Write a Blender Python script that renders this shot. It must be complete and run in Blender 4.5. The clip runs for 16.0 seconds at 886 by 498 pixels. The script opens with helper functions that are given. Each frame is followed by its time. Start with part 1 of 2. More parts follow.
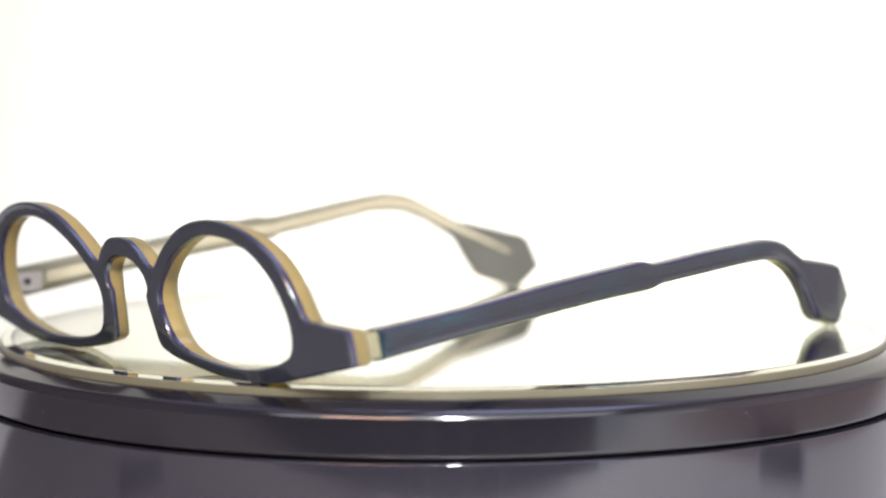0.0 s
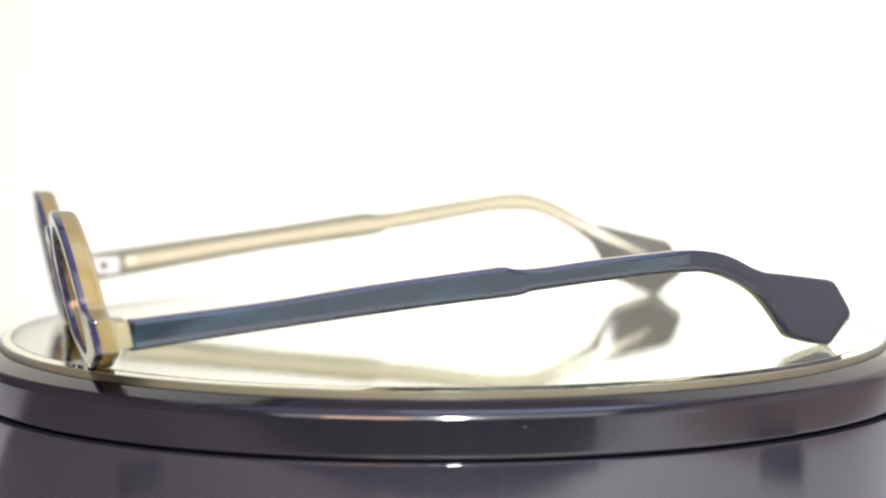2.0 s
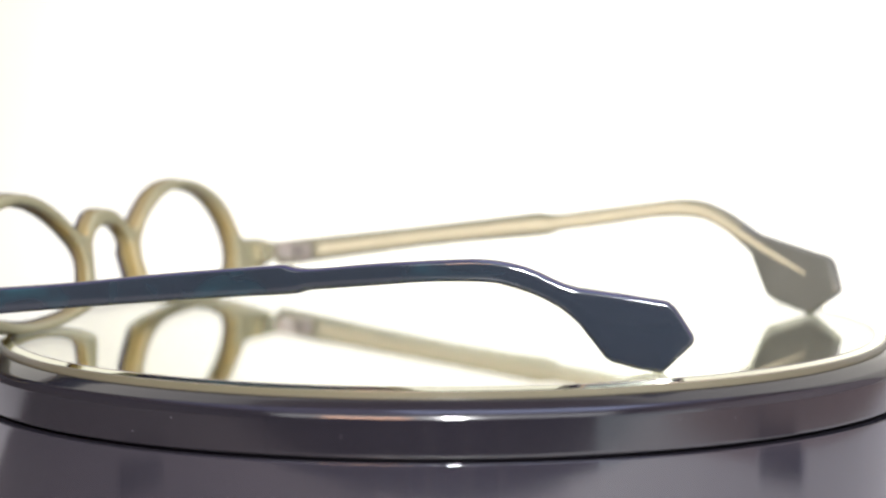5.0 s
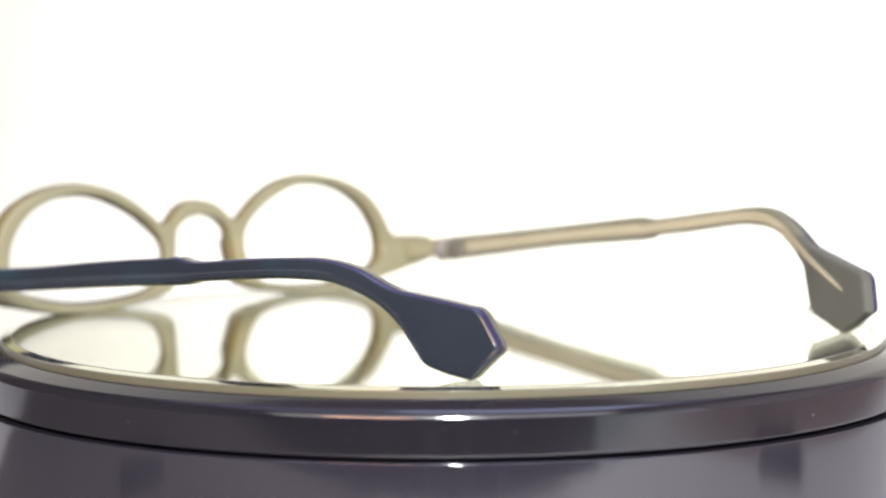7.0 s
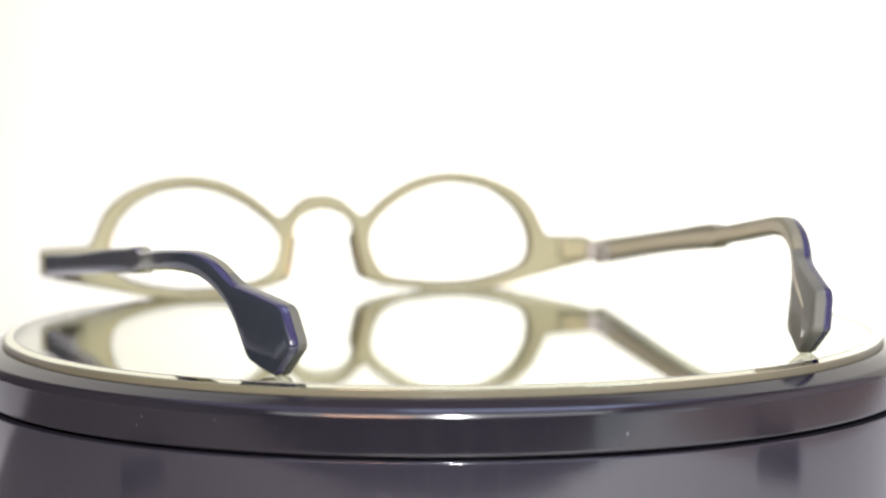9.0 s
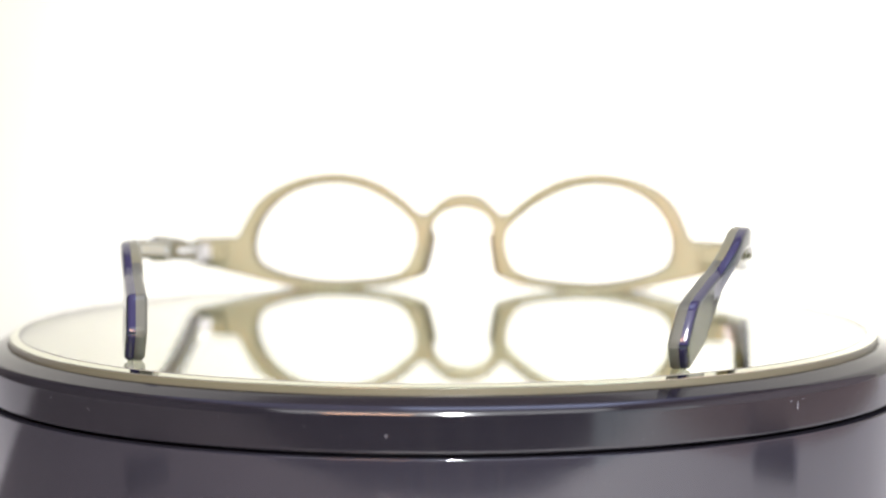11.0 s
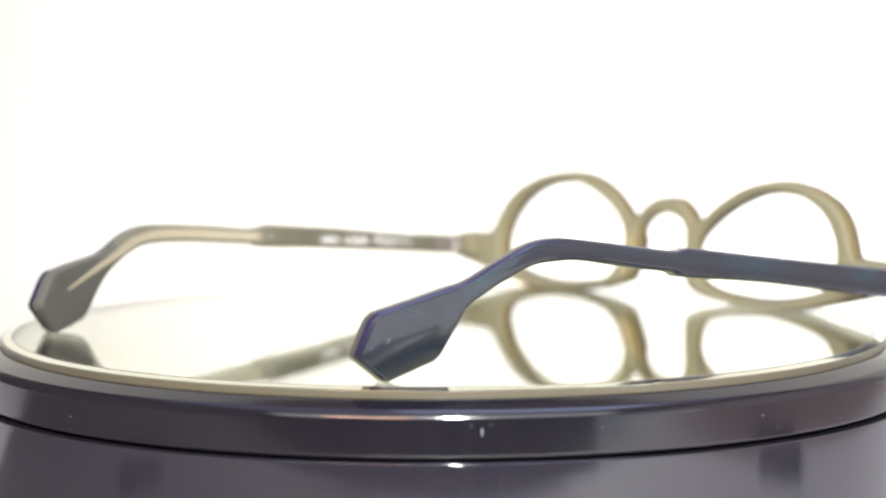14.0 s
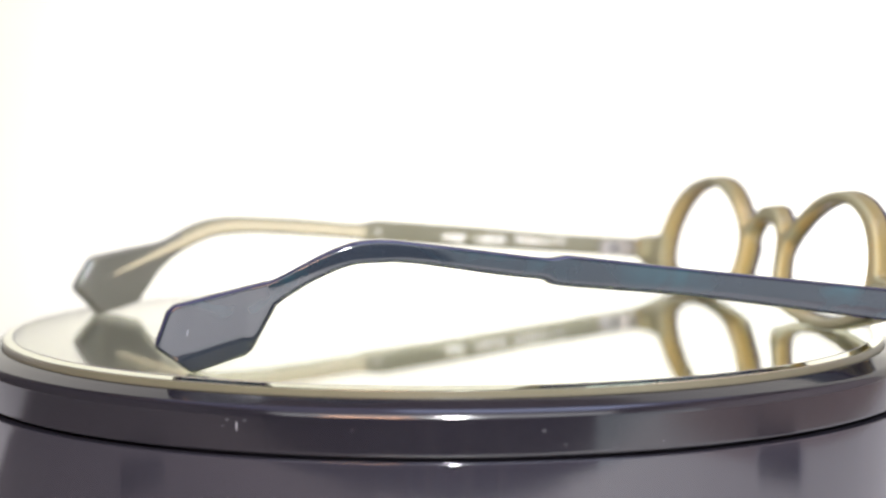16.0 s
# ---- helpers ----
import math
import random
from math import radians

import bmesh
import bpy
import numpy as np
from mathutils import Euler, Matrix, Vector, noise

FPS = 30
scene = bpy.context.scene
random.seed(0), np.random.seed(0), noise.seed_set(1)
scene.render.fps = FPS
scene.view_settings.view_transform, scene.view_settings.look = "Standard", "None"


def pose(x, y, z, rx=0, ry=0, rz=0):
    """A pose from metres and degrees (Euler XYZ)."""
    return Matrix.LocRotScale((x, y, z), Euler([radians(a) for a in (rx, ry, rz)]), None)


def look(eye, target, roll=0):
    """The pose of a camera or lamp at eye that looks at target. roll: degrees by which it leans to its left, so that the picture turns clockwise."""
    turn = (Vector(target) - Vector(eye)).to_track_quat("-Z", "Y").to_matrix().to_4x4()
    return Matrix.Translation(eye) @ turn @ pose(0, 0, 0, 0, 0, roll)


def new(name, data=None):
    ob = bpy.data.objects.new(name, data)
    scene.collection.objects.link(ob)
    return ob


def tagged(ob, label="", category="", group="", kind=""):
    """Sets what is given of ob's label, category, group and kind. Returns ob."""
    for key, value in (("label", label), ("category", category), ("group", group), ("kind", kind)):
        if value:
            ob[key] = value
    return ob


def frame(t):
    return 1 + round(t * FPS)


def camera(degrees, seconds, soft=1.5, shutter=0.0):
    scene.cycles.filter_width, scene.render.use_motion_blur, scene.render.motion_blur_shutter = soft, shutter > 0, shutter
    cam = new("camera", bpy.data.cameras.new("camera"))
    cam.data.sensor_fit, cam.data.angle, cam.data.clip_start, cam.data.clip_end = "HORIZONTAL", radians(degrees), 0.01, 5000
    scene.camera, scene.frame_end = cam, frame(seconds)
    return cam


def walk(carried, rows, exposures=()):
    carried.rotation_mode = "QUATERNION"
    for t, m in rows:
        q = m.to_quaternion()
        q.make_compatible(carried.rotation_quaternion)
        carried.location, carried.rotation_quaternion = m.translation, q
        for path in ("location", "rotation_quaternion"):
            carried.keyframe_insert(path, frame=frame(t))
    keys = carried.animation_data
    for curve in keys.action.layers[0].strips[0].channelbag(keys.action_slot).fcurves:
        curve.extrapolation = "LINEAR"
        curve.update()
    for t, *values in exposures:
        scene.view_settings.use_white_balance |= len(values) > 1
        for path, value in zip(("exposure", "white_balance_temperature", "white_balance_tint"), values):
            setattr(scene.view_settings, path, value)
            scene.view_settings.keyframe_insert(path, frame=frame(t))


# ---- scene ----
cam = camera(21.78, 16.0, soft=2.2)
EYE, AIM = Vector((0.0, -0.460, 0.05387)), Vector((0.0, 0.99656, -0.08292))


def stand(back):
    """The camera on its tripod, drawn back by so many metres as the lens is focused farther."""
    eye = EYE - AIM * back
    return look(eye, eye + AIM, -0.188)


walk(cam, [(0.0, stand(0)), (5.5, stand(0)), (6.0, stand(0.0032)), (6.5, stand(0.0032)), (7.0, stand(0.0009)),
           (7.5, stand(-0.0018)), (8.0, stand(-0.0018)), (8.5, stand(0.0032)), (9.2, stand(0.0032)), (11.3, stand(0.0089)),
           (13.0, stand(0.0089)), (13.5, stand(0.0009)), (14.0, stand(0.0009)), (14.5, stand(-0.003)), (15.0, stand(-0.0018)),
           (15.5, stand(0.0018)), (16.0, stand(0.0018))])
cam.data.dof.use_dof, cam.data.dof.focus_distance, cam.data.dof.aperture_fstop = True, 0.407, 12.0

# world, lamps
world = bpy.data.worlds.new("studio_world")
world.use_nodes = True
world.node_tree.nodes["Background"].inputs[0].default_value = (0.9, 0.92, 1.0, 1)
world.node_tree.nodes["Background"].inputs[1].default_value = 0.3
scene.world = world


def area_lamp(name, eye, target, sx, sy, watts, color):
    lamp = bpy.data.lights.new(name, "AREA")
    lamp.shape, lamp.size, lamp.size_y, lamp.energy, lamp.color = "RECTANGLE", sx, sy, watts, color
    ob = new(name, lamp)
    ob.matrix_basis = look(eye, target)
    return ob


area_lamp("ceiling_panel", (0.0, 0.0, 1.57), (0, 0, 0), 2.0, 2.0, 10.0, (0.44, 0.52, 1.0))
area_lamp("overhead_lamp", (0.30, -0.05, 1.52), (0.30, -0.05, 0), 0.90, 0.9, 9.0, (0.55, 0.66, 1.0))
# added fill, unseen: gives the temples a bright right side to mirror
area_lamp("side_fill", (1.25, -1.15, -0.02), (0, 0, -0.02), 0.8, 0.9, 3.4, (0.80, 0.93, 1.0))
# broad fill added from the front to lift the overall brightness
area_lamp("front_fill", (0.0, -1.5, 1.0), (0, 0, 0), 2.6, 1.0, 27.0, (0.96, 0.97, 1.0))
area_lamp("warm_lamp", (-0.42, -1.3, 0.62), (0, 0, 0), 0.50, 0.20, 8.5, (1.0, 0.50, 0.28))
area_lamp("spot_lamp", (0.05, -1.25, 0.62), (0, 0, 0), 0.065, 0.24, 46.0, (0.98, 0.98, 1.0))
scene.view_settings.exposure = 0.0


# materials
def material(name, base, rough=0.4, metal=0.0, vary=0.06, scale=60.0, bump=0.0, bump_scale=900.0, coat=0.0, emit=0.0, spec=0.5, transl=0.0, transl_color=None, clear=False):
    """A surface with fine and broad variation of tone and roughness, in metres of the object's own space."""
    m = bpy.data.materials.new(name)
    m.use_nodes = True
    t = m.node_tree
    b = t.nodes["Principled BSDF"]
    co = t.nodes.new("ShaderNodeTexCoord")
    tone = None
    for k, (sc, amount) in enumerate(((scale, vary), (scale * 9, vary * 0.5))):
        n = t.nodes.new("ShaderNodeTexNoise")
        n.inputs["Scale"].default_value, n.inputs["Detail"].default_value = sc, 5
        t.links.new(co.outputs["Object"], n.inputs["Vector"])
        r = t.nodes.new("ShaderNodeMapRange")
        r.inputs["To Min"].default_value, r.inputs["To Max"].default_value = 1 - amount, 1 + amount
        t.links.new(n.outputs["Fac"], r.inputs["Value"])
        if tone is None:
            tone = r.outputs[0]
        else:
            mul = t.nodes.new("ShaderNodeMath")
            mul.operation = "MULTIPLY"
            t.links.new(tone, mul.inputs[0])
            t.links.new(r.outputs[0], mul.inputs[1])
            tone = mul.outputs[0]
    col = t.nodes.new("ShaderNodeVectorMath")
    col.operation = "SCALE"
    col.inputs[0].default_value = base
    t.links.new(tone, col.inputs["Scale"])
    t.links.new(col.outputs[0], b.inputs["Base Color"])
    rr = t.nodes.new("ShaderNodeMath")
    rr.operation = "MULTIPLY"
    rr.inputs[1].default_value = rough
    t.links.new(tone, rr.inputs[0])
    t.links.new(rr.outputs[0], b.inputs["Roughness"])
    b.inputs["Metallic"].default_value = metal
    b.inputs["Specular IOR Level"].default_value = spec
    b.inputs["Coat Weight"].default_value = coat
    b.inputs["Coat Roughness"].default_value = 0.04
    if bump:
        n = t.nodes.new("ShaderNodeTexNoise")
        n.inputs["Scale"].default_value, n.inputs["Detail"].default_value = bump_scale, 3
        t.links.new(co.outputs["Object"], n.inputs["Vector"])
        bp = t.nodes.new("ShaderNodeBump")
        bp.inputs["Strength"].default_value, bp.inputs["Distance"].default_value = bump, 0.0005
        t.links.new(n.outputs["Fac"], bp.inputs["Height"])
        t.links.new(bp.outputs[0], b.inputs["Normal"])
    if emit:
        t.links.new(col.outputs[0], b.inputs["Emission Color"])
        b.inputs["Emission Strength"].default_value = emit
    if transl:
        tr = t.nodes.new("ShaderNodeBsdfRefraction" if clear else "ShaderNodeBsdfTranslucent")
        tr.inputs["Color"].default_value = (*(transl_color or base), 1)
        if clear:
            tr.inputs["Roughness"].default_value, tr.inputs["IOR"].default_value = 0.32, 1.2
        mx = t.nodes.new("ShaderNodeMixShader")
        mx.inputs[0].default_value = transl
        t.links.new(b.outputs[0], mx.inputs[1])
        t.links.new(tr.outputs[0], mx.inputs[2])
        t.links.new(mx.outputs[0], t.nodes["Material Output"].inputs["Surface"])
    return m


def clear_glass(name, tint, ior=1.5):
    m = bpy.data.materials.new(name)
    m.use_nodes = True
    b = m.node_tree.nodes["Principled BSDF"]
    b.inputs["Base Color"].default_value = (*tint, 1)
    b.inputs["Transmission Weight"].default_value = 1.0
    b.inputs["Roughness"].default_value = 0.0
    b.inputs["IOR"].default_value = ior
    b.inputs["Specular Tint"].default_value = (1.0, 1.0, 0.86, 1)
    return m


def marbled(m, colour, low, high, scale):
    """Lets drawn-out streaks of a second colour run through a material."""
    t = m.node_tree
    b = t.nodes["Principled BSDF"]
    co = t.nodes.new("ShaderNodeTexCoord")
    mp = t.nodes.new("ShaderNodeMapping")
    mp.inputs["Rotation"].default_value, mp.inputs["Scale"].default_value = (0.3, 0.7, 0.4), (1.0, 0.45, 1.6)
    n = t.nodes.new("ShaderNodeTexNoise")
    n.inputs["Scale"].default_value, n.inputs["Detail"].default_value, n.inputs["Distortion"].default_value = scale, 3, 0.6
    r = t.nodes.new("ShaderNodeMapRange")
    r.interpolation_type = "SMOOTHSTEP"
    r.inputs["From Min"].default_value, r.inputs["From Max"].default_value, r.inputs["To Max"].default_value = low, high, 0.8
    mix = t.nodes.new("ShaderNodeMix")
    mix.data_type = "RGBA"
    mix.inputs[7].default_value = (*colour, 1)
    old = b.inputs["Base Color"].links[0].from_socket
    t.links.new(co.outputs["Object"], mp.inputs["Vector"])
    t.links.new(mp.outputs[0], n.inputs["Vector"])
    t.links.new(n.outputs["Fac"], r.inputs["Value"])
    t.links.new(r.outputs[0], mix.inputs[0])
    t.links.new(old, mix.inputs[6])
    t.links.new(mix.outputs[2], b.inputs["Base Color"])
    return m


NAVY = marbled(material("dark_slate_acetate", (0.0125, 0.0165, 0.0228), 0.08, vary=0.16, scale=55, coat=0.3), (0.012, 0.036, 0.047), 0.50, 0.76, 62)
SLATE = material("slate_acetate", (0.0135, 0.0160, 0.0225), 0.08, vary=0.16, scale=55, coat=0.3)
VIOLET = material("violet_blue_acetate", (0.018, 0.016, 0.042), 0.10, vary=0.15, scale=90, transl=0.028, transl_color=(0.10, 0.08, 0.35))
OLIVE = material("olive_horn_acetate", (0.325, 0.312, 0.197), 0.24, vary=0.20, scale=120, bump=0.12, bump_scale=130, spec=0.16, transl=0.50, transl_color=(0.66, 0.48, 0.22), clear=True)
AMBER = material("amber_acetate", (0.255, 0.205, 0.092), 0.08, vary=0.25, scale=110, bump=0.12, bump_scale=130, transl=0.48, transl_color=(0.66, 0.50, 0.20), clear=True)
GREY_HORN = material("grey_horn_acetate", (0.098, 0.099, 0.084), 0.05, vary=0.2, scale=140, spec=0.25, transl=0.30, transl_color=(0.62, 0.58, 0.51), clear=True)
LINING = material("grey_olive_acetate", (0.185, 0.182, 0.130), 0.06, vary=0.15, scale=120, transl=0.42, transl_color=(0.62, 0.54, 0.36), clear=True)
CORE = material("pale_core_strip", (0.31, 0.28, 0.195), 0.3, vary=0.05)
STEEL = material("hinge_steel", (0.52, 0.50, 0.48), 0.42, metal=1.0, vary=0.08, scale=400)
INK = material("white_print", (0.85, 0.85, 0.82), 0.5)
RIM = material("gloss_black_rim", (0.0072, 0.0066, 0.0090), 0.11, vary=0.10, scale=30, spec=0.62)
BASE = material("gloss_dark_plastic", (0.0135, 0.0128, 0.0175), 0.08, vary=0.06, scale=25, spec=0.80)
SHADOW_GAP = material("shadow_black", (0.006, 0.006, 0.007), 0.9)
SILVER = material("mirror_silvering", (0.94, 0.945, 0.51), 0.003, metal=1.0, vary=0.002)
GLASS = clear_glass("mirror_glass", (0.985, 0.995, 0.97))
BEVEL = material("bevelled_mirror_edge", (0.93, 0.95, 0.78), 0.05, metal=1.0, vary=0.02, scale=30)
GLASS_EDGE = material("ground_glass_edge", (0.085, 0.078, 0.05), 0.3, vary=0.08, scale=80)
# the cloth's brightness is its own emission, nothing shines through it
GLOWING = material("glowing_white_cloth", (0.20, 0.1955, 0.174), 0.95, vary=0.008, scale=1.2, emit=7.5)


def glow_falloff(m, centre, near, far, rest):
    """Paints a falloff into a material's own glow, away from a centre; no lamp is there."""
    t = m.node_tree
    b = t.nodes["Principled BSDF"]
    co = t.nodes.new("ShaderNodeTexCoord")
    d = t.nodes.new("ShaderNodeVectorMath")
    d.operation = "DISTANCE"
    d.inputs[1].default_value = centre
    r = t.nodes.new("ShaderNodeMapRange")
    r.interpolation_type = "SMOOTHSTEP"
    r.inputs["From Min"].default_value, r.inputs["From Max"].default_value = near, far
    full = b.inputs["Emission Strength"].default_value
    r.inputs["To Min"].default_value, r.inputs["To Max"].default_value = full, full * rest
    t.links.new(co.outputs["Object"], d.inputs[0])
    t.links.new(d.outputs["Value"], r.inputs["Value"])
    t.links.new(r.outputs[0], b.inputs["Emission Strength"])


glow_falloff(GLOWING, (0.09, 0.67, 0.0), 0.10, 0.36, 0.33)
WHITE_TOP = material("white_tabletop", (0.80, 0.79, 0.77), 0.5, vary=0.04, scale=8)
CEILING = material("warm_grey_ceiling", (0.42, 0.35, 0.34), 0.9, vary=0.05, scale=3)
BROWN_WALL = material("brown_grey_plaster", (0.17, 0.155, 0.15), 0.9, vary=0.08, scale=3)
BROWN_SHEET = material("brown_sheet", (0.40, 0.30, 0.27), 0.8, vary=0.1, scale=12)
MATT_GREY = material("matt_grey", (0.17, 0.152, 0.152), 0.95, vary=0.12, scale=10, bump=0.2, bump_scale=1500)
RUBBER = material("black_rubber", (0.02, 0.02, 0.026), 0.6, vary=0.1, scale=60)
FLOOR = material("dark_floor", (0.10, 0.085, 0.08), 0.6, vary=0.15, scale=6)
WARM_WALL = material("warm_grey_plaster", (0.76, 0.67, 0.66), 0.9, vary=0.06, scale=3)
DARK = material("dark_blue_plaster", (0.085, 0.085, 0.12), 0.9, vary=0.12, scale=4)
DUST = material("pale_dust", (0.20, 0.20, 0.22), 0.8)


# helpers for meshes
def finish(me, mat, smooth=35):
    me.materials.append(mat)
    if smooth:
        me.shade_smooth()
        me.set_sharp_from_angle(angle=radians(smooth))
    return me


def part(name, bm, mat, parent=None, label="", smooth=35, second=None, flat=False):
    bmesh.ops.recalc_face_normals(bm, faces=bm.faces[:])
    me = bpy.data.meshes.new(name)
    bm.to_mesh(me)
    bm.free()
    ob = new(name, finish(me, mat, smooth))
    if second:
        me.materials.append(second)
    ob.parent = parent
    if flat:
        mod = ob.modifiers.new("flat_faces", "WEIGHTED_NORMAL")
        mod.keep_sharp, mod.weight = True, 80
    return tagged(ob, label)


def revolve(profile, steps=256, closed=True):
    """A ring or disc turned from a profile of (radius, height) in mm."""
    bm = bmesh.new()
    rings = []
    for r, z in profile:
        if r < 1e-6:
            rings.append([bm.verts.new((0, 0, z / 1000))])
        else:
            rings.append([bm.verts.new((r / 1000 * math.cos(2 * math.pi * i / steps), r / 1000 * math.sin(2 * math.pi * i / steps), z / 1000)) for i in range(steps)])
    pairs = list(zip(rings, rings[1:] + rings[:1])) if closed else list(zip(rings, rings[1:]))
    for a, b in pairs:
        for i in range(steps):
            j = (i + 1) % steps
            vs = [a[i % len(a)], a[j % len(a)], b[j % len(b)], b[i % len(b)]]
            vs = list(dict.fromkeys(vs))
            if len(vs) > 2:
                bm.faces.new(vs)
    return bm


def box(bm, lo, hi, bevel=0.0):
    m = Matrix.Translation((Vector(lo) + Vector(hi)) / 2) @ Matrix.Diagonal((*(Vector(hi) - Vector(lo)), 1))
    got = bmesh.ops.create_cube(bm, size=1, matrix=m)["verts"]
    if bevel:
        edges = list({e for v in got for e in v.link_edges})
        bmesh.ops.bevel(bm, geom=edges, offset=bevel, segments=2, affect="EDGES", profile=0.5)
    return bm


def arc(cx, cz, r, a0, a1, n=6):
    return [(cx + r * math.cos(radians(a0 + (a1 - a0) * i / n)), cz + r * math.sin(radians(a0 + (a1 - a0) * i / n))) for i in range(n + 1)]


def spline(points, per=6, closed=False):
    """A smooth curve through the points (Catmull-Rom)."""
    n, out = len(points), []
    for i in range(n if closed else n - 1):
        a, b, c, d = (points[(i + k) % n] if closed else points[min(max(i + k, 0), n - 1)] for k in (-1, 0, 1, 2))
        for j in range(per):
            s = j / per
            out.append(tuple(0.5 * (2 * q + (r - p) * s + (2 * p - 5 * q + 4 * r - w) * s * s + (3 * q - p - 3 * r + w) * s ** 3) for p, q, r, w in zip(a, b, c, d)))
    return out if closed else out + [tuple(points[-1])]


# the setting: a small studio round the turntable
def slab(name, lo, hi, mat, label, category):
    bm = box(bmesh.new(), lo, hi)
    return tagged(part(name, bm, mat, None, "", 0), label, category, "", "structure")


tabletop = slab("tabletop", (-1.0, -0.475, -0.130), (1.0, 0.70, -0.095), WHITE_TOP, "matt white studio table under the turntable", "table")
for lx, ly in ((-0.95, -0.43), (0.95, -0.43), (-0.95, 0.65), (0.95, 0.65)):
    part("leg", box(bmesh.new(), (lx - 0.025, ly - 0.025, -0.829), (lx + 0.025, ly + 0.025, -0.131), 0.004), WHITE_TOP, tabletop, "square white table leg")
slab("floor", (-1.6, -1.9, -0.86), (1.6, 1.3, -0.83), FLOOR, "dark brown-grey studio floor", "floor")
slab("wall_west", (-1.63, -1.9, -0.83), (-1.6, 1.3, 1.6), BROWN_WALL, "plain dark brown-grey plaster wall", "wall")
slab("wall_east", (1.6, -1.9, -0.83), (1.63, 1.3, 1.6), WARM_WALL, "plain warm grey plaster wall", "wall")
slab("wall_south", (-1.6, -1.93, -0.83), (1.6, -1.9, 1.6), DARK, "dark blue-grey studio wall behind the camera", "wall")
slab("wall_north", (-1.6, 1.3, -0.83), (1.6, 1.33, 1.6), BROWN_WALL, "plain dark brown-grey plaster wall", "wall")
slab("ceiling", (-1.63, -1.93, 1.6), (1.63, 1.33, 1.63), CEILING, "warm grey studio ceiling", "ceiling")


def build_backdrop():
    bm = bmesh.new()
    prof = [(0.50, -0.090), (0.55, -0.086)] + [(0.55 + 0.12 * math.sin(radians(a)), 0.034 - 0.12 * math.cos(radians(a))) for a in range(0, 91, 10)] + [(0.67, 0.25), (0.67, 0.42), (0.67, 0.85)]
    rows = []
    for y, z in prof:
        rows.append([bm.verts.new((x, y, z)) for x in np.linspace(-0.50, 0.95, 21)])
    for a, b in zip(rows, rows[1:]):
        for i in range(20):
            bm.faces.new((a[i], a[i + 1], b[i + 1], b[i]))
    ob = part("backdrop", bm, GLOWING, None, "", 60)
    mod = ob.modifiers.new("cloth", "SOLIDIFY")
    mod.thickness = 0.003
    return tagged(ob, "white cloth sweep behind the turntable, glowing by itself", "backdrop", "", "structure")


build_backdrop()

# unseen sheets, added on the table to tone the reflections in drum and rim
def tint_sheet(lo, hi, mat, label):
    bm = box(bmesh.new(), lo, hi, 0.001)
    return tagged(part("reflection_sheet", bm, mat), label, "mat", "mats on the table")


tint_sheet((-0.80, -0.470, -0.0945), (-0.108, 0.22, -0.0915), MATT_GREY, "flat grey-brown sheet added to darken what the drum mirrors")
tint_sheet((0.50, -0.470, -0.0945), (0.98, -0.19, -0.0915), BROWN_SHEET, "flat brown sheet added to tint what the rim mirrors")
tint_sheet((0.56, -0.185, -0.0945), (0.98, 0.40, -0.0915), BROWN_SHEET, "flat brown sheet added to tint what the rim mirrors")


# out-of-view dark blocks, added to give the drum its dark mirrored patches
def mirrored_block(x0, x1, y0, y1, z):
    bm = box(bmesh.new(), (x0, y0, z), (x1, y1, -0.086), 0.003)
    return tagged(part("mirrored_block", bm, RUBBER), "black block added for the dark patch the drum mirrors", "weight", "weights beside the turntable")


mirrored_block(-0.465, -0.425, -0.245, -0.148, -0.0914), mirrored_block(0.472, 0.545, -0.175, -0.068, -0.0949)

def mirrored_stand():
    """A tall dark box added behind the camera, for the dark patch the rim mirrors."""
    case = tagged(new("mirrored_stand"), "tall dark box added as the camera stand the rim mirrors", "case")
    part("body", box(bmesh.new(), (-0.075, -0.86, -0.80), (0.175, -0.62, 0.0), 0.015), DARK, case, "dark ribbed body of the added stand")
    part("lid", box(bmesh.new(), (-0.078, -0.863, 0.001), (0.178, -0.617, 0.05), 0.012), DARK, case, "dark top of the added stand")
    for x in (-0.03, 0.05, 0.13):
        part("rib", box(bmesh.new(), (x - 0.012, -0.621, -0.75), (x + 0.012, -0.612, -0.03), 0.003), MATT_GREY, case, "grey rib added for a line in the rim's reflection")
    for x in (-0.04, 0.14):
        for y in (-0.83, -0.65):
            part("foot", box(bmesh.new(), (x - 0.015, y - 0.015, -0.83), (x + 0.015, y + 0.015, -0.7995), 0.003), RUBBER, case)
    return case


mirrored_stand()

# the turntable: a still base, and a platter with its mirror that turns
turntable = tagged(new("turntable"), "round motorised turntable with a glossy black rim and mirror top", "turntable")
prof = [(0, -95), (93.6, -95), (93.6, -60), (93.6, -30), (93.6, -18), (93.6, -14)] + arc(93.4, -11.65, 0.2, 0, 90, 4) + [(87, -11.45), (87, -11.3), (0, -11.3)]
part("base", revolve(prof, closed=False), BASE, turntable, "glossy dark base drum", 40, flat=True)
# a near-black disc stands in for the shade under the platter
part("shadow_gap", revolve([(0, -11.25), (90.5, -11.25), (90.5, -10.85), (0, -10.85)], closed=False), SHADOW_GAP, turntable, "black disc painted for the gap's shade")
prof = [(0, -10.8), (91.9, -10.8)] + arc(92.2, -10.5, 0.3, -90, 0, 4) + [(92.5, -10.1)] + arc(90.5, -4.75, 2.0, 0, 66, 12) + [(89.4, -2.15), (88.3, -1.7), (87.9, -1.65), (87.6, -1.8), (87.55, -6.9), (0, -6.9)]
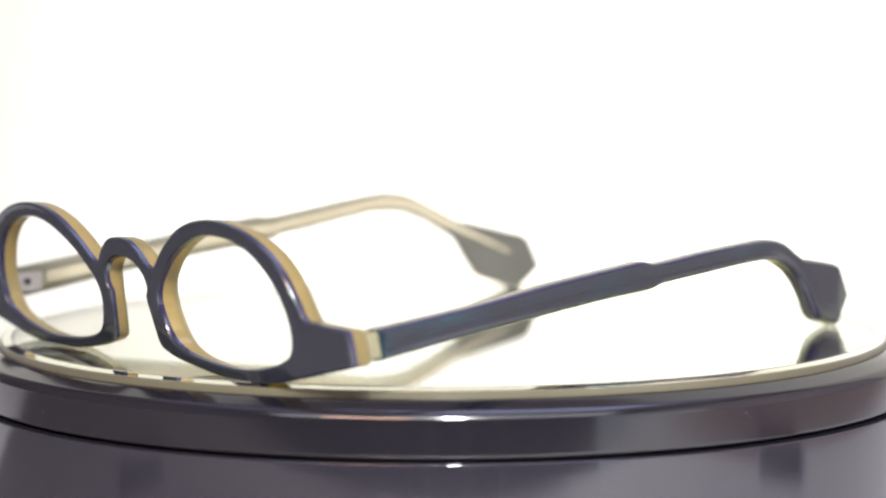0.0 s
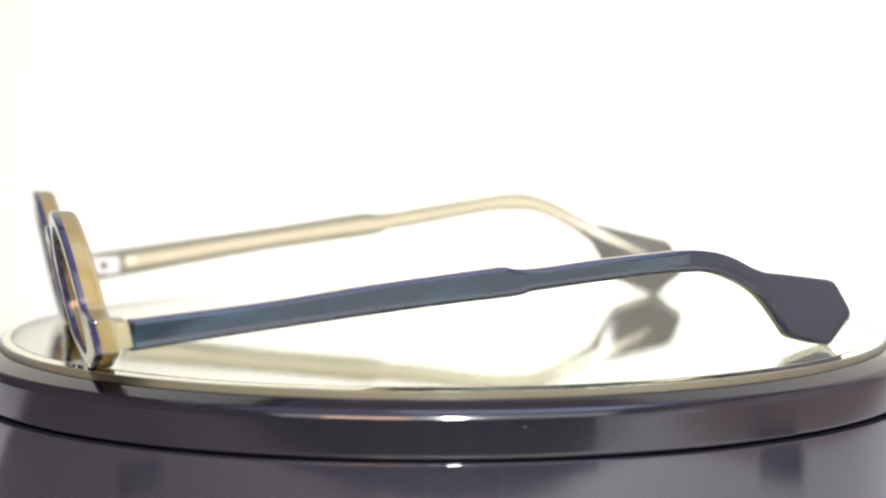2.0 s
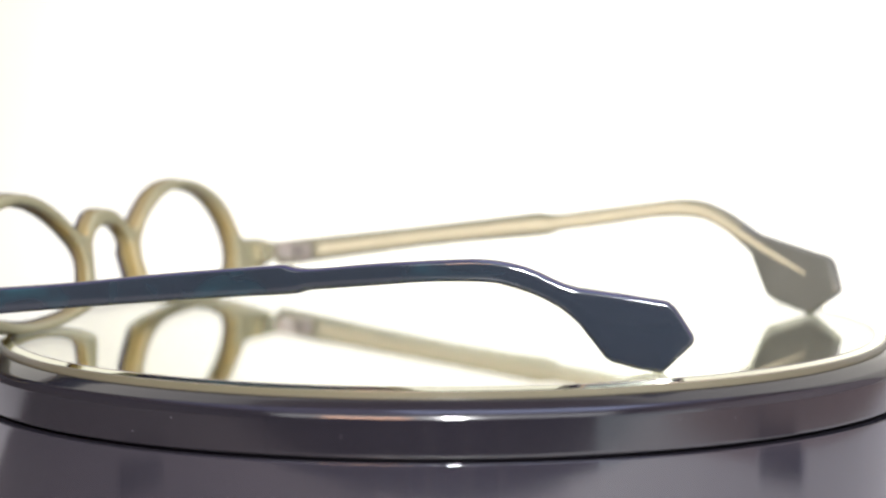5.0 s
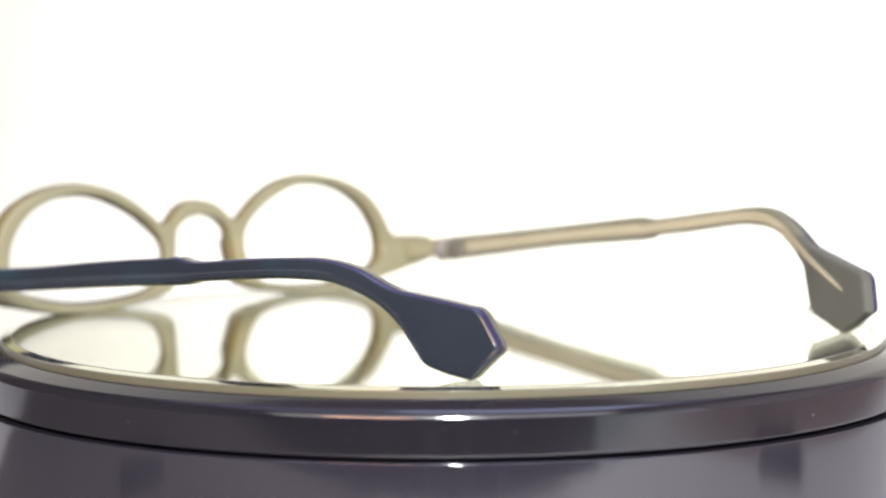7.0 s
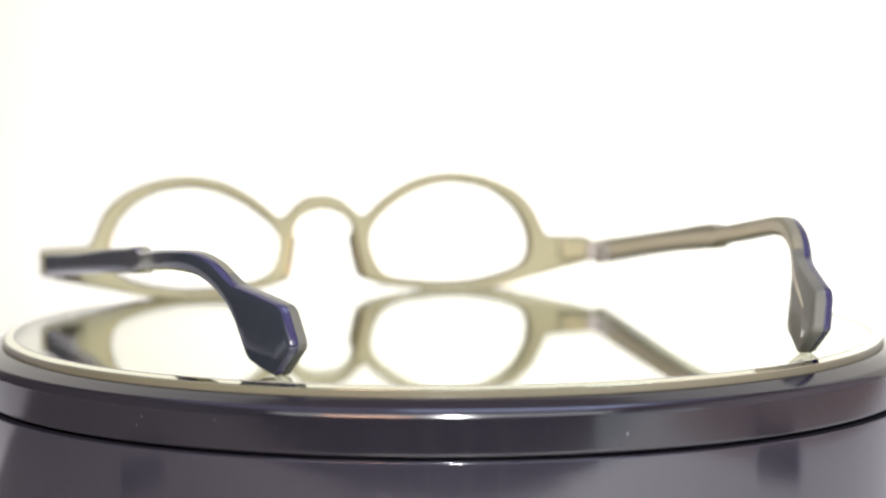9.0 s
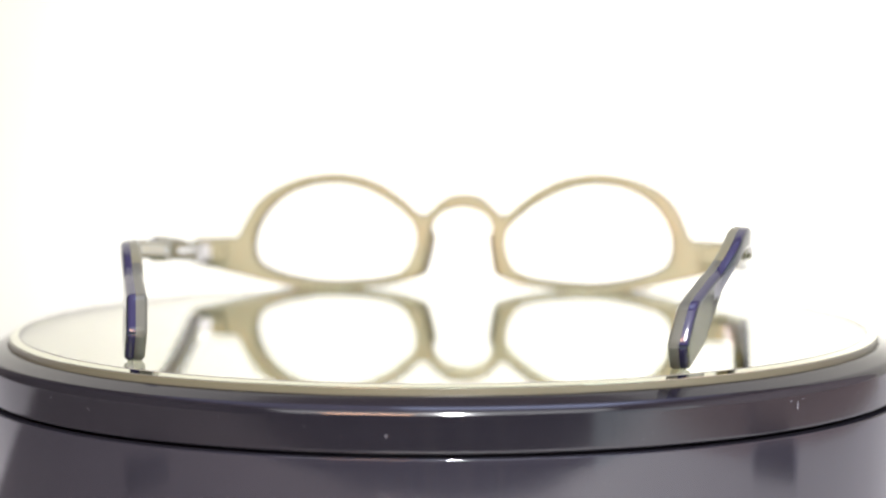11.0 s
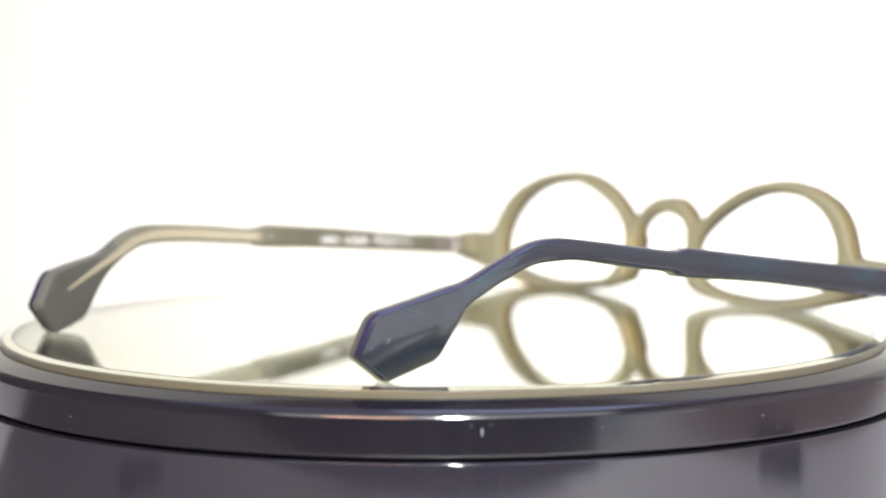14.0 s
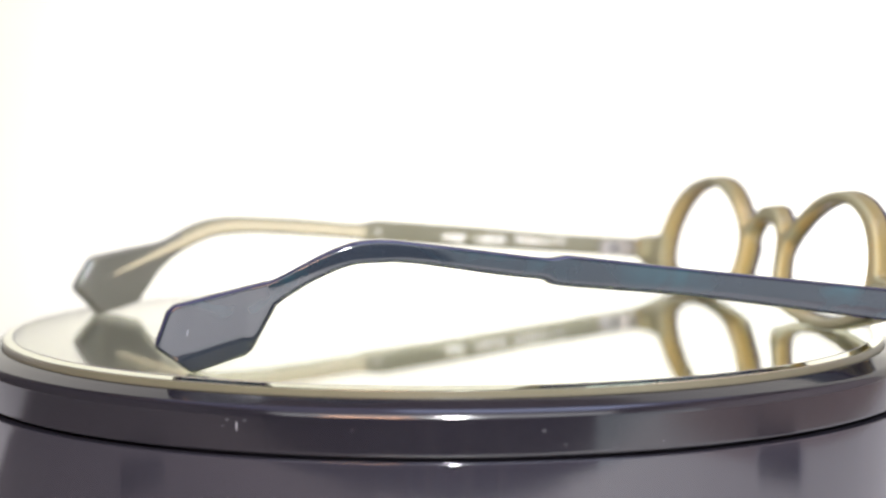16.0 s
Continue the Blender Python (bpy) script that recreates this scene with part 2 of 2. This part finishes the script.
platter = part("platter", revolve(prof, closed=False), RIM, turntable, "glossy black rim with a bevelled shoulder", 40, flat=True)
part("silvering", revolve([(0, -6.7), (86.9, -6.7), (86.9, -6.05), (0, -6.05)], closed=False), SILVER, platter, "silvered mirror backing")
part("mirror_glass", revolve([(0, -6.0), (86.9, -6.0), (86.9, -0.85), (85.42, -0.50), (85.4, 0.0), (0, 0.0)], closed=False), GLASS, platter, "clear mirror glass")
part("mirror_bevel", revolve([(85.45, -0.02), (87.2, -0.36), (87.2, -0.75), (85.5, -0.40)]), BEVEL, platter, "polished greenish bevel round the mirror")
part("arris", revolve([(85.32, 0.01), (85.34, 0.07), (85.43, 0.07), (85.45, 0.01)]), MATT_GREY, platter, "fine grey line where the bevel begins")
part("glass_edge", revolve([(87.22, -0.44), (87.5, -0.50), (87.5, -6.0), (87.22, -6.0)], closed=True), GLASS_EDGE, platter, "ground pale green edge of the glass")

# dust and scuffs on the rim, which turn with it
bm = bmesh.new()
for i in range(46):
    a, hgt = random.uniform(0, 2 * math.pi), random.uniform(-10.2, -5.2)
    s = random.choice((0.035, 0.045, 0.06, 0.08))
    m = Matrix.Rotation(a, 4, "Z") @ Matrix.Translation((0.0925, 0, hgt / 1000)) @ Matrix.Diagonal((0.00005, s / 1000, s / 1000 * random.uniform(0.8, 2.0), 1))
    bmesh.ops.create_icosphere(bm, subdivisions=1, radius=1, matrix=m)
for a, hgt, w, l in ((-91.9, -6.4, 0.12, 0.85), (-93.0, -5.5, 0.28, 0.06), (-91.0, -5.4, 0.22, 0.06), (-140, -7.8, 0.09, 0.3), (-60, -6.6, 0.3, 0.08), (20, -7.5, 0.1, 0.35)):
    m = Matrix.Rotation(radians(a + 181), 4, "Z") @ Matrix.Translation((0.0925, 0, hgt / 1000)) @ Matrix.Diagonal((0.00004, w / 1000, l / 1000, 1))
    bmesh.ops.create_icosphere(bm, subdivisions=1, radius=1, matrix=m)
tagged(part("dust", bm, DUST, platter, "pale dust specks and scuffs"), kind="stuff")

# the eyeglasses, in mm about the turntable's axis: u across the front, v back along the temples
U, V = Vector((0.5452, -0.8383, 0)), Vector((0.8383, 0.5452, 0))
TURN = radians(5.0)
FRONT_MID, FRONT_V, LEAN, WRAP = 13.5, -69.1, 0.21, 0.0002
glasses = tagged(new("eyeglasses"), "half-round reading glasses, dark slate outside and olive horn inside", "eyeglasses")


def place(u, v, z):
    return (U * u + V * v + Vector((0, 0, z))) / 1000


def on_front(s, z, d):
    """s across the front, z up it, d its depth towards the temples."""
    v = d + WRAP * s * s
    z = z if z < 8 else 8 + (z - 8) * 0.972
    return place(FRONT_MID + s * math.cos(TURN) - v * math.sin(TURN), FRONT_V - LEAN * z + v * math.cos(TURN) + s * math.sin(TURN), z)


def front_outline(notch):
    """Half of the outline, from the bridge's top over the rim and lug and back under it to the bridge."""
    top = spline([(-3.4, 21.9), (0, 22.4), (3.4, 21.9), (6.0, 20.2), (8.0, 18.0)], 5)[5:] + [(9.2, 17.4), (10.3, 17.4), (11.4, 18.1)]
    top += spline([(12.2, 18.9), (16.3, 22.3), (21.3, 25.2), (26.5, 26.8), (31.7, 27.3), (36.8, 26.8), (41.9, 25.4), (46.9, 22.8), (50.3, 19.3), (52.3, 15.4), (53.3, 12.9)], 5)[1:]
    top += [(53.9, 12.0), (54.9, 11.6), (59, 11.4), (64.5, 11.2), (64.8, 10.9)]
    low = [(64.8, 6.2), (64.5, 5.9)] + spline([(59, 4.6), (48, 2.1), (40, 0.5), (32, 0.0), (23.5, 0.5), (15.2, 1.9), (11.2, 3.0)], 4)
    low += [(10.2, 3.4), (9.4, 4.4), (8.6, 8.4), (7.65 if notch else 7.9, 12.5), (7.6 if notch else 7.75, 13.3)] + spline([(7.5, 14.2), (7.0, 16.2), (5.0, 18.3), (2.2, 19.4), (0, 19.6), (-2.2, 19.4)], 5)[:-5]
    right = top + low
    left = [(-s, z) for s, z in reversed(right)]
    loop = right[:-1] + left[:-1]
    return loop


def lens_loop(side):
    pts = spline([(49.7, 9.4), (49.2, 13.8), (46.8, 18.4), (42.8, 22.1), (37.8, 24.3), (32.2, 25.1), (27.2, 24.7), (22.2, 23.0), (16.7, 19.9), (12.8, 16.3), (11.4, 13.5), (11.4, 10.2), (12.8, 6.2), (15.2, 3.9), (19.6, 2.5), (26.5, 1.8), (33.8, 1.8), (40.8, 2.9), (45.8, 4.4), (48.6, 6.2)], 4, True)
    return [(side * s, z) for s, z in pts]


def inset(loop, by):
    """The loop moved by so many mm to its inner side, if it runs anticlockwise (else to its outer side)."""
    area = sum(a[0] * b[1] - b[0] * a[1] for a, b in zip(loop, loop[1:] + loop[:1]))
    sign = 1 if area > 0 else -1
    out = []
    for i, p in enumerate(loop):
        a, b = loop[i - 1], loop[(i + 1) % len(loop)]
        t = Vector((b[0] - a[0], b[1] - a[1])).normalized()
        out.append((p[0] - t.y * by * sign, p[1] + t.x * by * sign))
    return out


def flared(s, z, by, hole):
    """The nose sides stand in towards the bridge, more so at the front than at the back."""
    low = (18.5 - z) / 8 if hole else (14.2 - z) / 2.5
    w = min(1.0, max(0.0, (24 - abs(s)) / 11)) * min(1.0, max(0.0, low))
    return s - math.copysign(by * w * w * (3 - 2 * w), s)


def front_layer(name, mat, parent, levels, label="", second=None, lip=0.0, back=False):
    """One sheet of the laminated front: levels of (depth, inset), the first and last closed."""
    bm = bmesh.new()
    loops = [(front_outline(lip > 0), 1), (lens_loop(1), -1), (lens_loop(-1), -1)]
    caps = [[], []]
    for loop, side in loops:
        rows = [[bm.verts.new(on_front(flared(s, z, fl, side < 0), z, d)) for s, z in inset(loop, i - 0.45 if side > 0 else lip - i)] for d, i, fl in levels]
        for k, (a, b) in enumerate(zip(rows, rows[1:])):
            for i in range(len(a)):
                j = (i + 1) % len(a)
                bm.faces.new((a[i], a[j], b[j], b[i])).material_index = 1 if second and k > 1 else 0
        for row, cap in ((rows[0], caps[0]), (rows[-1], caps[1])):
            cap += [bm.edges.get((row[i], row[(i + 1) % len(row)])) for i in range(len(row))]
    for k, cap in enumerate(caps):
        for f in bmesh.ops.triangle_fill(bm, edges=cap, use_beauty=True, normal=V)["geom"]:
            if isinstance(f, bmesh.types.BMFace):
                f.material_index = 1 if back and k else 0
    return part(name, bm, mat, parent, label, 50, second, flat=True)


front = front_layer("front", SLATE, glasses, [(-4.4, 0.6, 1.5), (-4.28, 0.3, 1.5), (-4.0, 0.05, 1.5), (-3.2, 0.0, 1.3)], "dark slate front rim with a violet edge", VIOLET, 0.25)
front_layer("rim_backing", AMBER, front, [(-3.22, 0.1, 0.9), (-1.5, 0.12, 0.4), (-0.7, 0.2, 0.2), (-0.25, 0.45, 0.05), (-0.06, 0.72, 0.0), (0.0, 0.98, 0.0)], "olive horn backing layer with amber edges", OLIVE, back=True)


def lug_piece(name, mat, lo, hi, side, label):
    """A bevelled block at the end of the front: lo and hi in (s, z, d)."""
    bm = box(bmesh.new(), [c / 1000 for c in lo], [c / 1000 for c in hi], 0.0003)
    for v in bm.verts:
        v.co = on_front(side * v.co.x * 1000, v.co.y * 1000, v.co.z * 1000)
    return part(name, bm, mat, front, label, 40, flat=True)


for side in (1, -1):
    lug_piece("lug_block", OLIVE, (56.5, 6.5, -0.35), (64.7, 10.9, 2.1), side, "olive horn block behind the lug")
    lug_piece("lug_plate", SLATE, (64.6, 6.3, -4.3), (65.0, 11.0, -2.7), side, "dark slate end of the lug")


def lerp(table, x):
    return float(np.interp(x, [a for a, b in table], [b for a, b in table]))


def edge(points):
    """A temple's edge: a smooth curve up to the paddle, straight facets round it."""
    return spline([p for p in points if p[0] < 121.5], 6) + [p for p in points if p[0] >= 121.5]


def mitred(loop, by):
    """A closed clockwise loop moved inwards by so many mm, its corners mitred."""
    out = []
    for i, p in enumerate(loop):
        p = Vector(p)
        d0, d1 = (p - Vector(loop[i - 1])).normalized(), (Vector(loop[(i + 1) % len(loop)]) - p).normalized()
        n0, n1 = Vector((d0.y, -d0.x)), Vector((d1.y, -d1.x))
        m = (n0 + n1) / max(0.5, 1 + n0.dot(n1))
        out.append(tuple(p + m * by))
    return out


def temple(plan, upper, lower, side, tilt=0.0, core_from=70):
    """A temple bent along its plan, points (u, v) in mm; upper and lower edges over its length. side: +1 where the outside looks to +u."""
    raw = np.array(spline(plan, 24))
    far = np.concatenate([[0], np.cumsum(np.hypot(*np.diff(raw, axis=0).T))])
    along = np.arange(-4.0, 146.0, 0.5)
    ends = [raw[0] + (raw[1] - raw[0]) * (-20 / far[1]), raw[-1] + (raw[-1] - raw[-2]) * (30 / (far[-1] - far[-2]))]
    far, raw = np.concatenate([[-20], far, [far[-1] + 30]]), np.vstack([ends[0], raw, ends[1]])
    wide = np.arange(-10.0, 152.0, 0.5)
    rough_u, rough_v = np.interp(wide, far, raw[:, 0]), np.interp(wide, far, raw[:, 1])
    kernel = np.hanning(15) / np.hanning(15).sum()
    mid_u, mid_v = (np.interp(along, wide[7:-7], np.convolve(q, kernel, "valid")) for q in (rough_u, rough_v))
    way_u, way_v = np.gradient(mid_u), np.gradient(mid_v)
    up, lo = edge(upper), edge(lower)
    stops = sorted({round(x, 2) for x in list(np.linspace(-0.2, 119, 86)) + [p[0] for p in upper + lower if p[0] > 119]})
    rim_loop = [(l, lerp(up, l) + min(0, l) * 0.08) for l in stops] + [(l, lerp(lo, l) + min(0, l) * 0.08) for l in reversed(stops)]

    def section(l, y, z):
        cu, cv, tu, tv = (float(np.interp(l, along, q)) for q in (mid_u, mid_v, way_u, way_v))
        lean = min(1.0, max(0.0, (l - 103) / 22))
        off = side * (y - tilt * lean * lean * (3 - 2 * lean) * (11 - z) / 11) / math.hypot(tu, tv)
        return place(cu + tv * off, cv - tu * off, z)

    def layer(name, mat, parent, levels, label, first=-9.0, last=1e9, second=None):
        bm, k, m = bmesh.new(), len(stops), len(levels)
        rings = []
        for y, by in levels:
            ring = mitred(rim_loop, by)
            rings.append((y, [(min(p[0], ring[k - 1][0]), p[1]) for p in ring[:k]], [(min(p[0], ring[k][0]), p[1]) for p in reversed(ring[k:])]))
        rows = []
        for i in range(k):
            if first <= stops[i] <= last:
                rows.append([bm.verts.new(section(a[i][0], y, a[i][1])) for y, a, b in rings] + [bm.verts.new(section(b[i][0], y, b[i][1])) for y, a, b in reversed(rings)])
        n = 2 * m
        for r, q in zip(rows, rows[1:]):
            for i in range(n):
                bm.faces.new((r[i], r[(i + 1) % n], q[(i + 1) % n], q[i])).material_index = 1 if second and i in (0, 1, n - 3, n - 2) else 0
        bm.faces.new(rows[0])
        bm.faces.new(list(reversed(rows[-1])))
        return part(name, bm, mat, parent, label, 42, second, flat=True)

    inner = [(0.32, 0), (-1.15, 0), (-1.55, 0.22), (-1.8, 0.8)]
    outside = layer("temple", NAVY, glasses, [(0.3, 0), (1.15, 0), (1.72, 0.32), (2.0, 0.75)], "dark slate temple with violet edges and a paddle tip", second=VIOLET)
    layer("temple_lining", LINING, outside, inner, "grey-olive horn lining", last=115)
    layer("paddle_lining", GREY_HORN, outside, inner, "grey horn lining of the paddle", first=114)

    # the pale core that shows along the inside and ends within the paddle
    bm, rows = bmesh.new(), []
    for l in np.linspace(core_from, 131, 90):
        a, b = lerp(up, l), lerp(lo, l)
        if l < 112:
            mid, half = (a + b) / 2, (0.24 if l < 69 else 0.30) * (a - b)
        else:
            f = (l - 112) / 19
            z0 = (lerp(up, 112) + lerp(lo, 112)) / 2
            mid, half = z0 + (8.3 - z0) * f, 0.30 * (lerp(up, 112) - lerp(lo, 112)) * (1 - 0.75 * f)
        rows.append([bm.verts.new(section(l, y, mid + e * half)) for y, e in ((-1.6, 1), (-1.83, 0.8), (-1.83, -0.8), (-1.6, -1))])
    for r, q in zip(rows, rows[1:]):
        for i in range(4):
            bm.faces.new((r[i], r[(i + 1) % 4], q[(i + 1) % 4], q[i]))
    bm.faces.new(rows[0])
    bm.faces.new(list(reversed(rows[-1])))
    part("core_strip", bm, CORE, outside, "pale tan core strip", 40)
    return outside, section


UP_A = [(0, 11.1), (23.1, 12.97), (42.8, 15.19), (63.1, 17.1), (66.7, 17.4), (69.3, 16.9), (73.5, 17.0), (84.0, 18.1), (94.5, 18.9), (103.6, 19.2), (110.5, 17.98), (116.4, 15.42), (119.4, 14.4), (127.1, 13.4), (134.3, 12.3), (135.3, 12.0), (136.4, 11.0), (139.2, 6.7), (139.5, 5.9)]
LO_A = [(0, 6.0), (23.1, 8.37), (53.1, 11.15), (68.3, 12.3), (70.3, 12.9), (73.5, 13.3), (84.0, 14.3), (94.5, 15.2), (103.6, 15.3), (108.2, 14.54), (112.9, 12.91), (117.0, 10.7), (120.0, 8.1), (123.0, 4.3), (124.3, 2.6), (125.5, 1.8), (129.6, 0.7), (133.6, 0.0), (134.3, 0.2), (139.1, 4.8), (139.5, 5.4)]
UP_B = [(0, 10.8), (6.1, 11.6), (41.6, 16.03), (63.2, 18.9), (66.4, 19.1), (70.6, 19.0), (90.3, 21.8), (100.3, 22.9), (107.4, 21.53), (117.3, 16.5), (119.7, 15.8), (135.2, 12.0), (136.5, 10.8), (138.3, 5.9), (138.5, 5.1)]
LO_B = [(0, 5.1), (6.1, 5.7), (41.6, 11.03), (67.0, 13.9), (70.1, 15.0), (78.8, 16.2), (93.7, 18.6), (100.3, 18.9), (105.4, 18.37), (111.5, 15.66), (117.5, 11.9), (121.9, 3.9), (123.1, 2.9), (131.8, 0.0), (132.7, 0.2), (138.1, 4.2), (138.5, 4.6)]
temple_a, sec_a = temple([(76.1, -62.6), (62.2, -5), (55.7, 29.3), (48.6, 48.0), (38.7, 70.6)], UP_A, LO_A, 1, -0.5)
temple_b, sec_b = temple([(-52.4, -74.2), (-60.6, -5.5), (-63.2, 20), (-62.7, 33), (-59.4, 46), (-58.1, 63.0)], UP_B, LO_B, -1, 2.0, 11)


def hinge(sec, side, owner):
    """A small steel hinge across the joint: a leaf on the temple, one on the lug, three knuckles and a screw."""
    bm = bmesh.new()

    def brick(l0, l1, y0, y1, z0, z1):
        vs = [bm.verts.new(sec(l, y, z)) for l in (l0, l1) for y in (y0, y1) for z in (z0, z1)]
        for f in ((0, 1, 3, 2), (4, 6, 7, 5), (0, 4, 5, 1), (2, 3, 7, 6), (0, 2, 6, 4), (1, 5, 7, 3)):
            bm.faces.new([vs[i] for i in f])

    brick(1.2, 9.6, -2.5, -1.5, 6.9, 10.7)
    brick(1.2, 3.2, -3.6, -2.4, 7.0, 8.0)
    brick(1.2, 3.2, -3.6, -2.4, 9.4, 10.4)
    leaf = part("hinge", bm, STEEL, owner, "steel barrel hinge")
    bm = bmesh.new()
    brick(-2.2, 2.4, -3.5, -2.4, 8.1, 9.3)
    brick(-4.6, -1.6, -4.6, -2.2, 7.4, 10.0)
    part("lug_leaf", bm, STEEL, leaf, "steel hinge leaf on the lug")
    bm = bmesh.new()
    c0, c1 = Vector(sec(6.2, -2.45, 8.8)), Vector(sec(6.2, -2.75, 8.8))
    m = Matrix.Translation((c0 + c1) / 2) @ (c1 - c0).to_track_quat("Z", "Y").to_matrix().to_4x4()
    bmesh.ops.create_cone(bm, cap_ends=True, segments=16, radius1=0.0008, radius2=0.0007, depth=0.0004, matrix=m)
    part("screw", bm, RUBBER, leaf, "dark screw head")


hinge(sec_a, 1, temple_a)
hinge(sec_b, -1, temple_b)


def print_bars(sec, owner, bars):
    """Worn white print inside the temple, too small to read."""
    for l0, l1, z0, z1 in bars:
        bm = bmesh.new()
        n = max(2, int((l1 - l0) / 0.95))
        for i in range(n):
            a = l0 + (l1 - l0) * i / n
            b = a + (l1 - l0) / n * random.uniform(0.35, 0.6)
            slope, h = 0.075, random.uniform(0.6, 1.0)
            vs = [bm.verts.new(sec(l, y, z + slope * (l - l0))) for l in (a, b) for y in (-1.78, -1.85) for z in (z0, z0 + (z1 - z0) * h)]
            for f in ((0, 1, 3, 2), (4, 6, 7, 5), (0, 4, 5, 1), (2, 3, 7, 6), (0, 2, 6, 4), (1, 5, 7, 3)):
                bm.faces.new([vs[k] for k in f])
        part("print_bar", bm, INK, owner, "white printed bar", 0)


print_bars(sec_a, temple_a, ((35.0, 43.0, 11.3, 12.7), (45.5, 51.5, 12.1, 13.4), (66.6, 67.3, 14.1, 15.3)))


def printed_word(word, sec, owner, l_first, l_last, z, height):
    """White lettering along the temple's inside, read towards the hinge."""
    font = bpy.data.curves.new("lettering", "FONT")
    font.body, font.resolution_u = word, 2
    ob = new("lettering", font)
    flat = ob.to_mesh()
    pts = [(v.co.x, v.co.y) for v in flat.vertices]
    faces = [tuple(f.vertices) for f in flat.polygons]
    ob.to_mesh_clear()
    bpy.data.objects.remove(ob)
    x0, x1 = min(p[0] for p in pts), max(p[0] for p in pts)
    y1 = max(p[1] for p in pts)
    bm = bmesh.new()
    vs = []
    for x, y in pts:
        l = l_first + (l_last - l_first) * (x - x0) / (x1 - x0)
        vs.append(bm.verts.new(sec(l, -1.84, z + 0.075 * (l - l_last) + height * y / y1)))
    for f in faces:
        bm.faces.new([vs[i] for i in f])
    up = bmesh.ops.extrude_face_region(bm, geom=bm.faces[:])["geom"]
    n = Vector(sec(l_first, -1.87, z)) - Vector(sec(l_first, -1.84, z))
    bmesh.ops.translate(bm, verts=[e for e in up if isinstance(e, bmesh.types.BMVert)], vec=n)
    part("lettering", bm, INK, owner, "white printed word", 0)


printed_word("Belgium", sec_a, temple_a, 32.0, 23.2, 10.5, 1.45)
printed_word("CE", sec_a, temple_a, 22.0, 19.5, 10.2, 1.3)


def scratches(sec, owner):
    """Two short pale scratches across the outside of the paddle."""
    bm = bmesh.new()
    for l, z, dl, dz in ((133.0, 7.2, 0.12, 0.5), (127.6, 7.2, -0.3, 0.5)):
        vs = [bm.verts.new(sec(l + k * dl + w, y, z - k * dz)) for k in (-1, 1) for w in (-0.055, 0.055) for y in (1.95, 2.03)]
        for f in ((0, 1, 3, 2), (4, 6, 7, 5), (0, 4, 5, 1), (2, 3, 7, 6), (0, 2, 6, 4), (1, 5, 7, 3)):
            bm.faces.new([vs[k] for k in f])
    part("scratches", bm, DUST, owner, "two pale scratches", 0)


scratches(sec_b, temple_b)


# turning, at the motor's steady pace
def motions():
    turn = ((0, 0), (3.2, 40.06), (5.4, 67.6), (8, 99.6), (11, 136.91), (13.5, 168.9), (16, 200.77))
    rows = [(t, pose(0, 0, 0, 0, 0, -a)) for t, a in turn]
    walk(platter, rows)
    walk(glasses, rows)


motions()
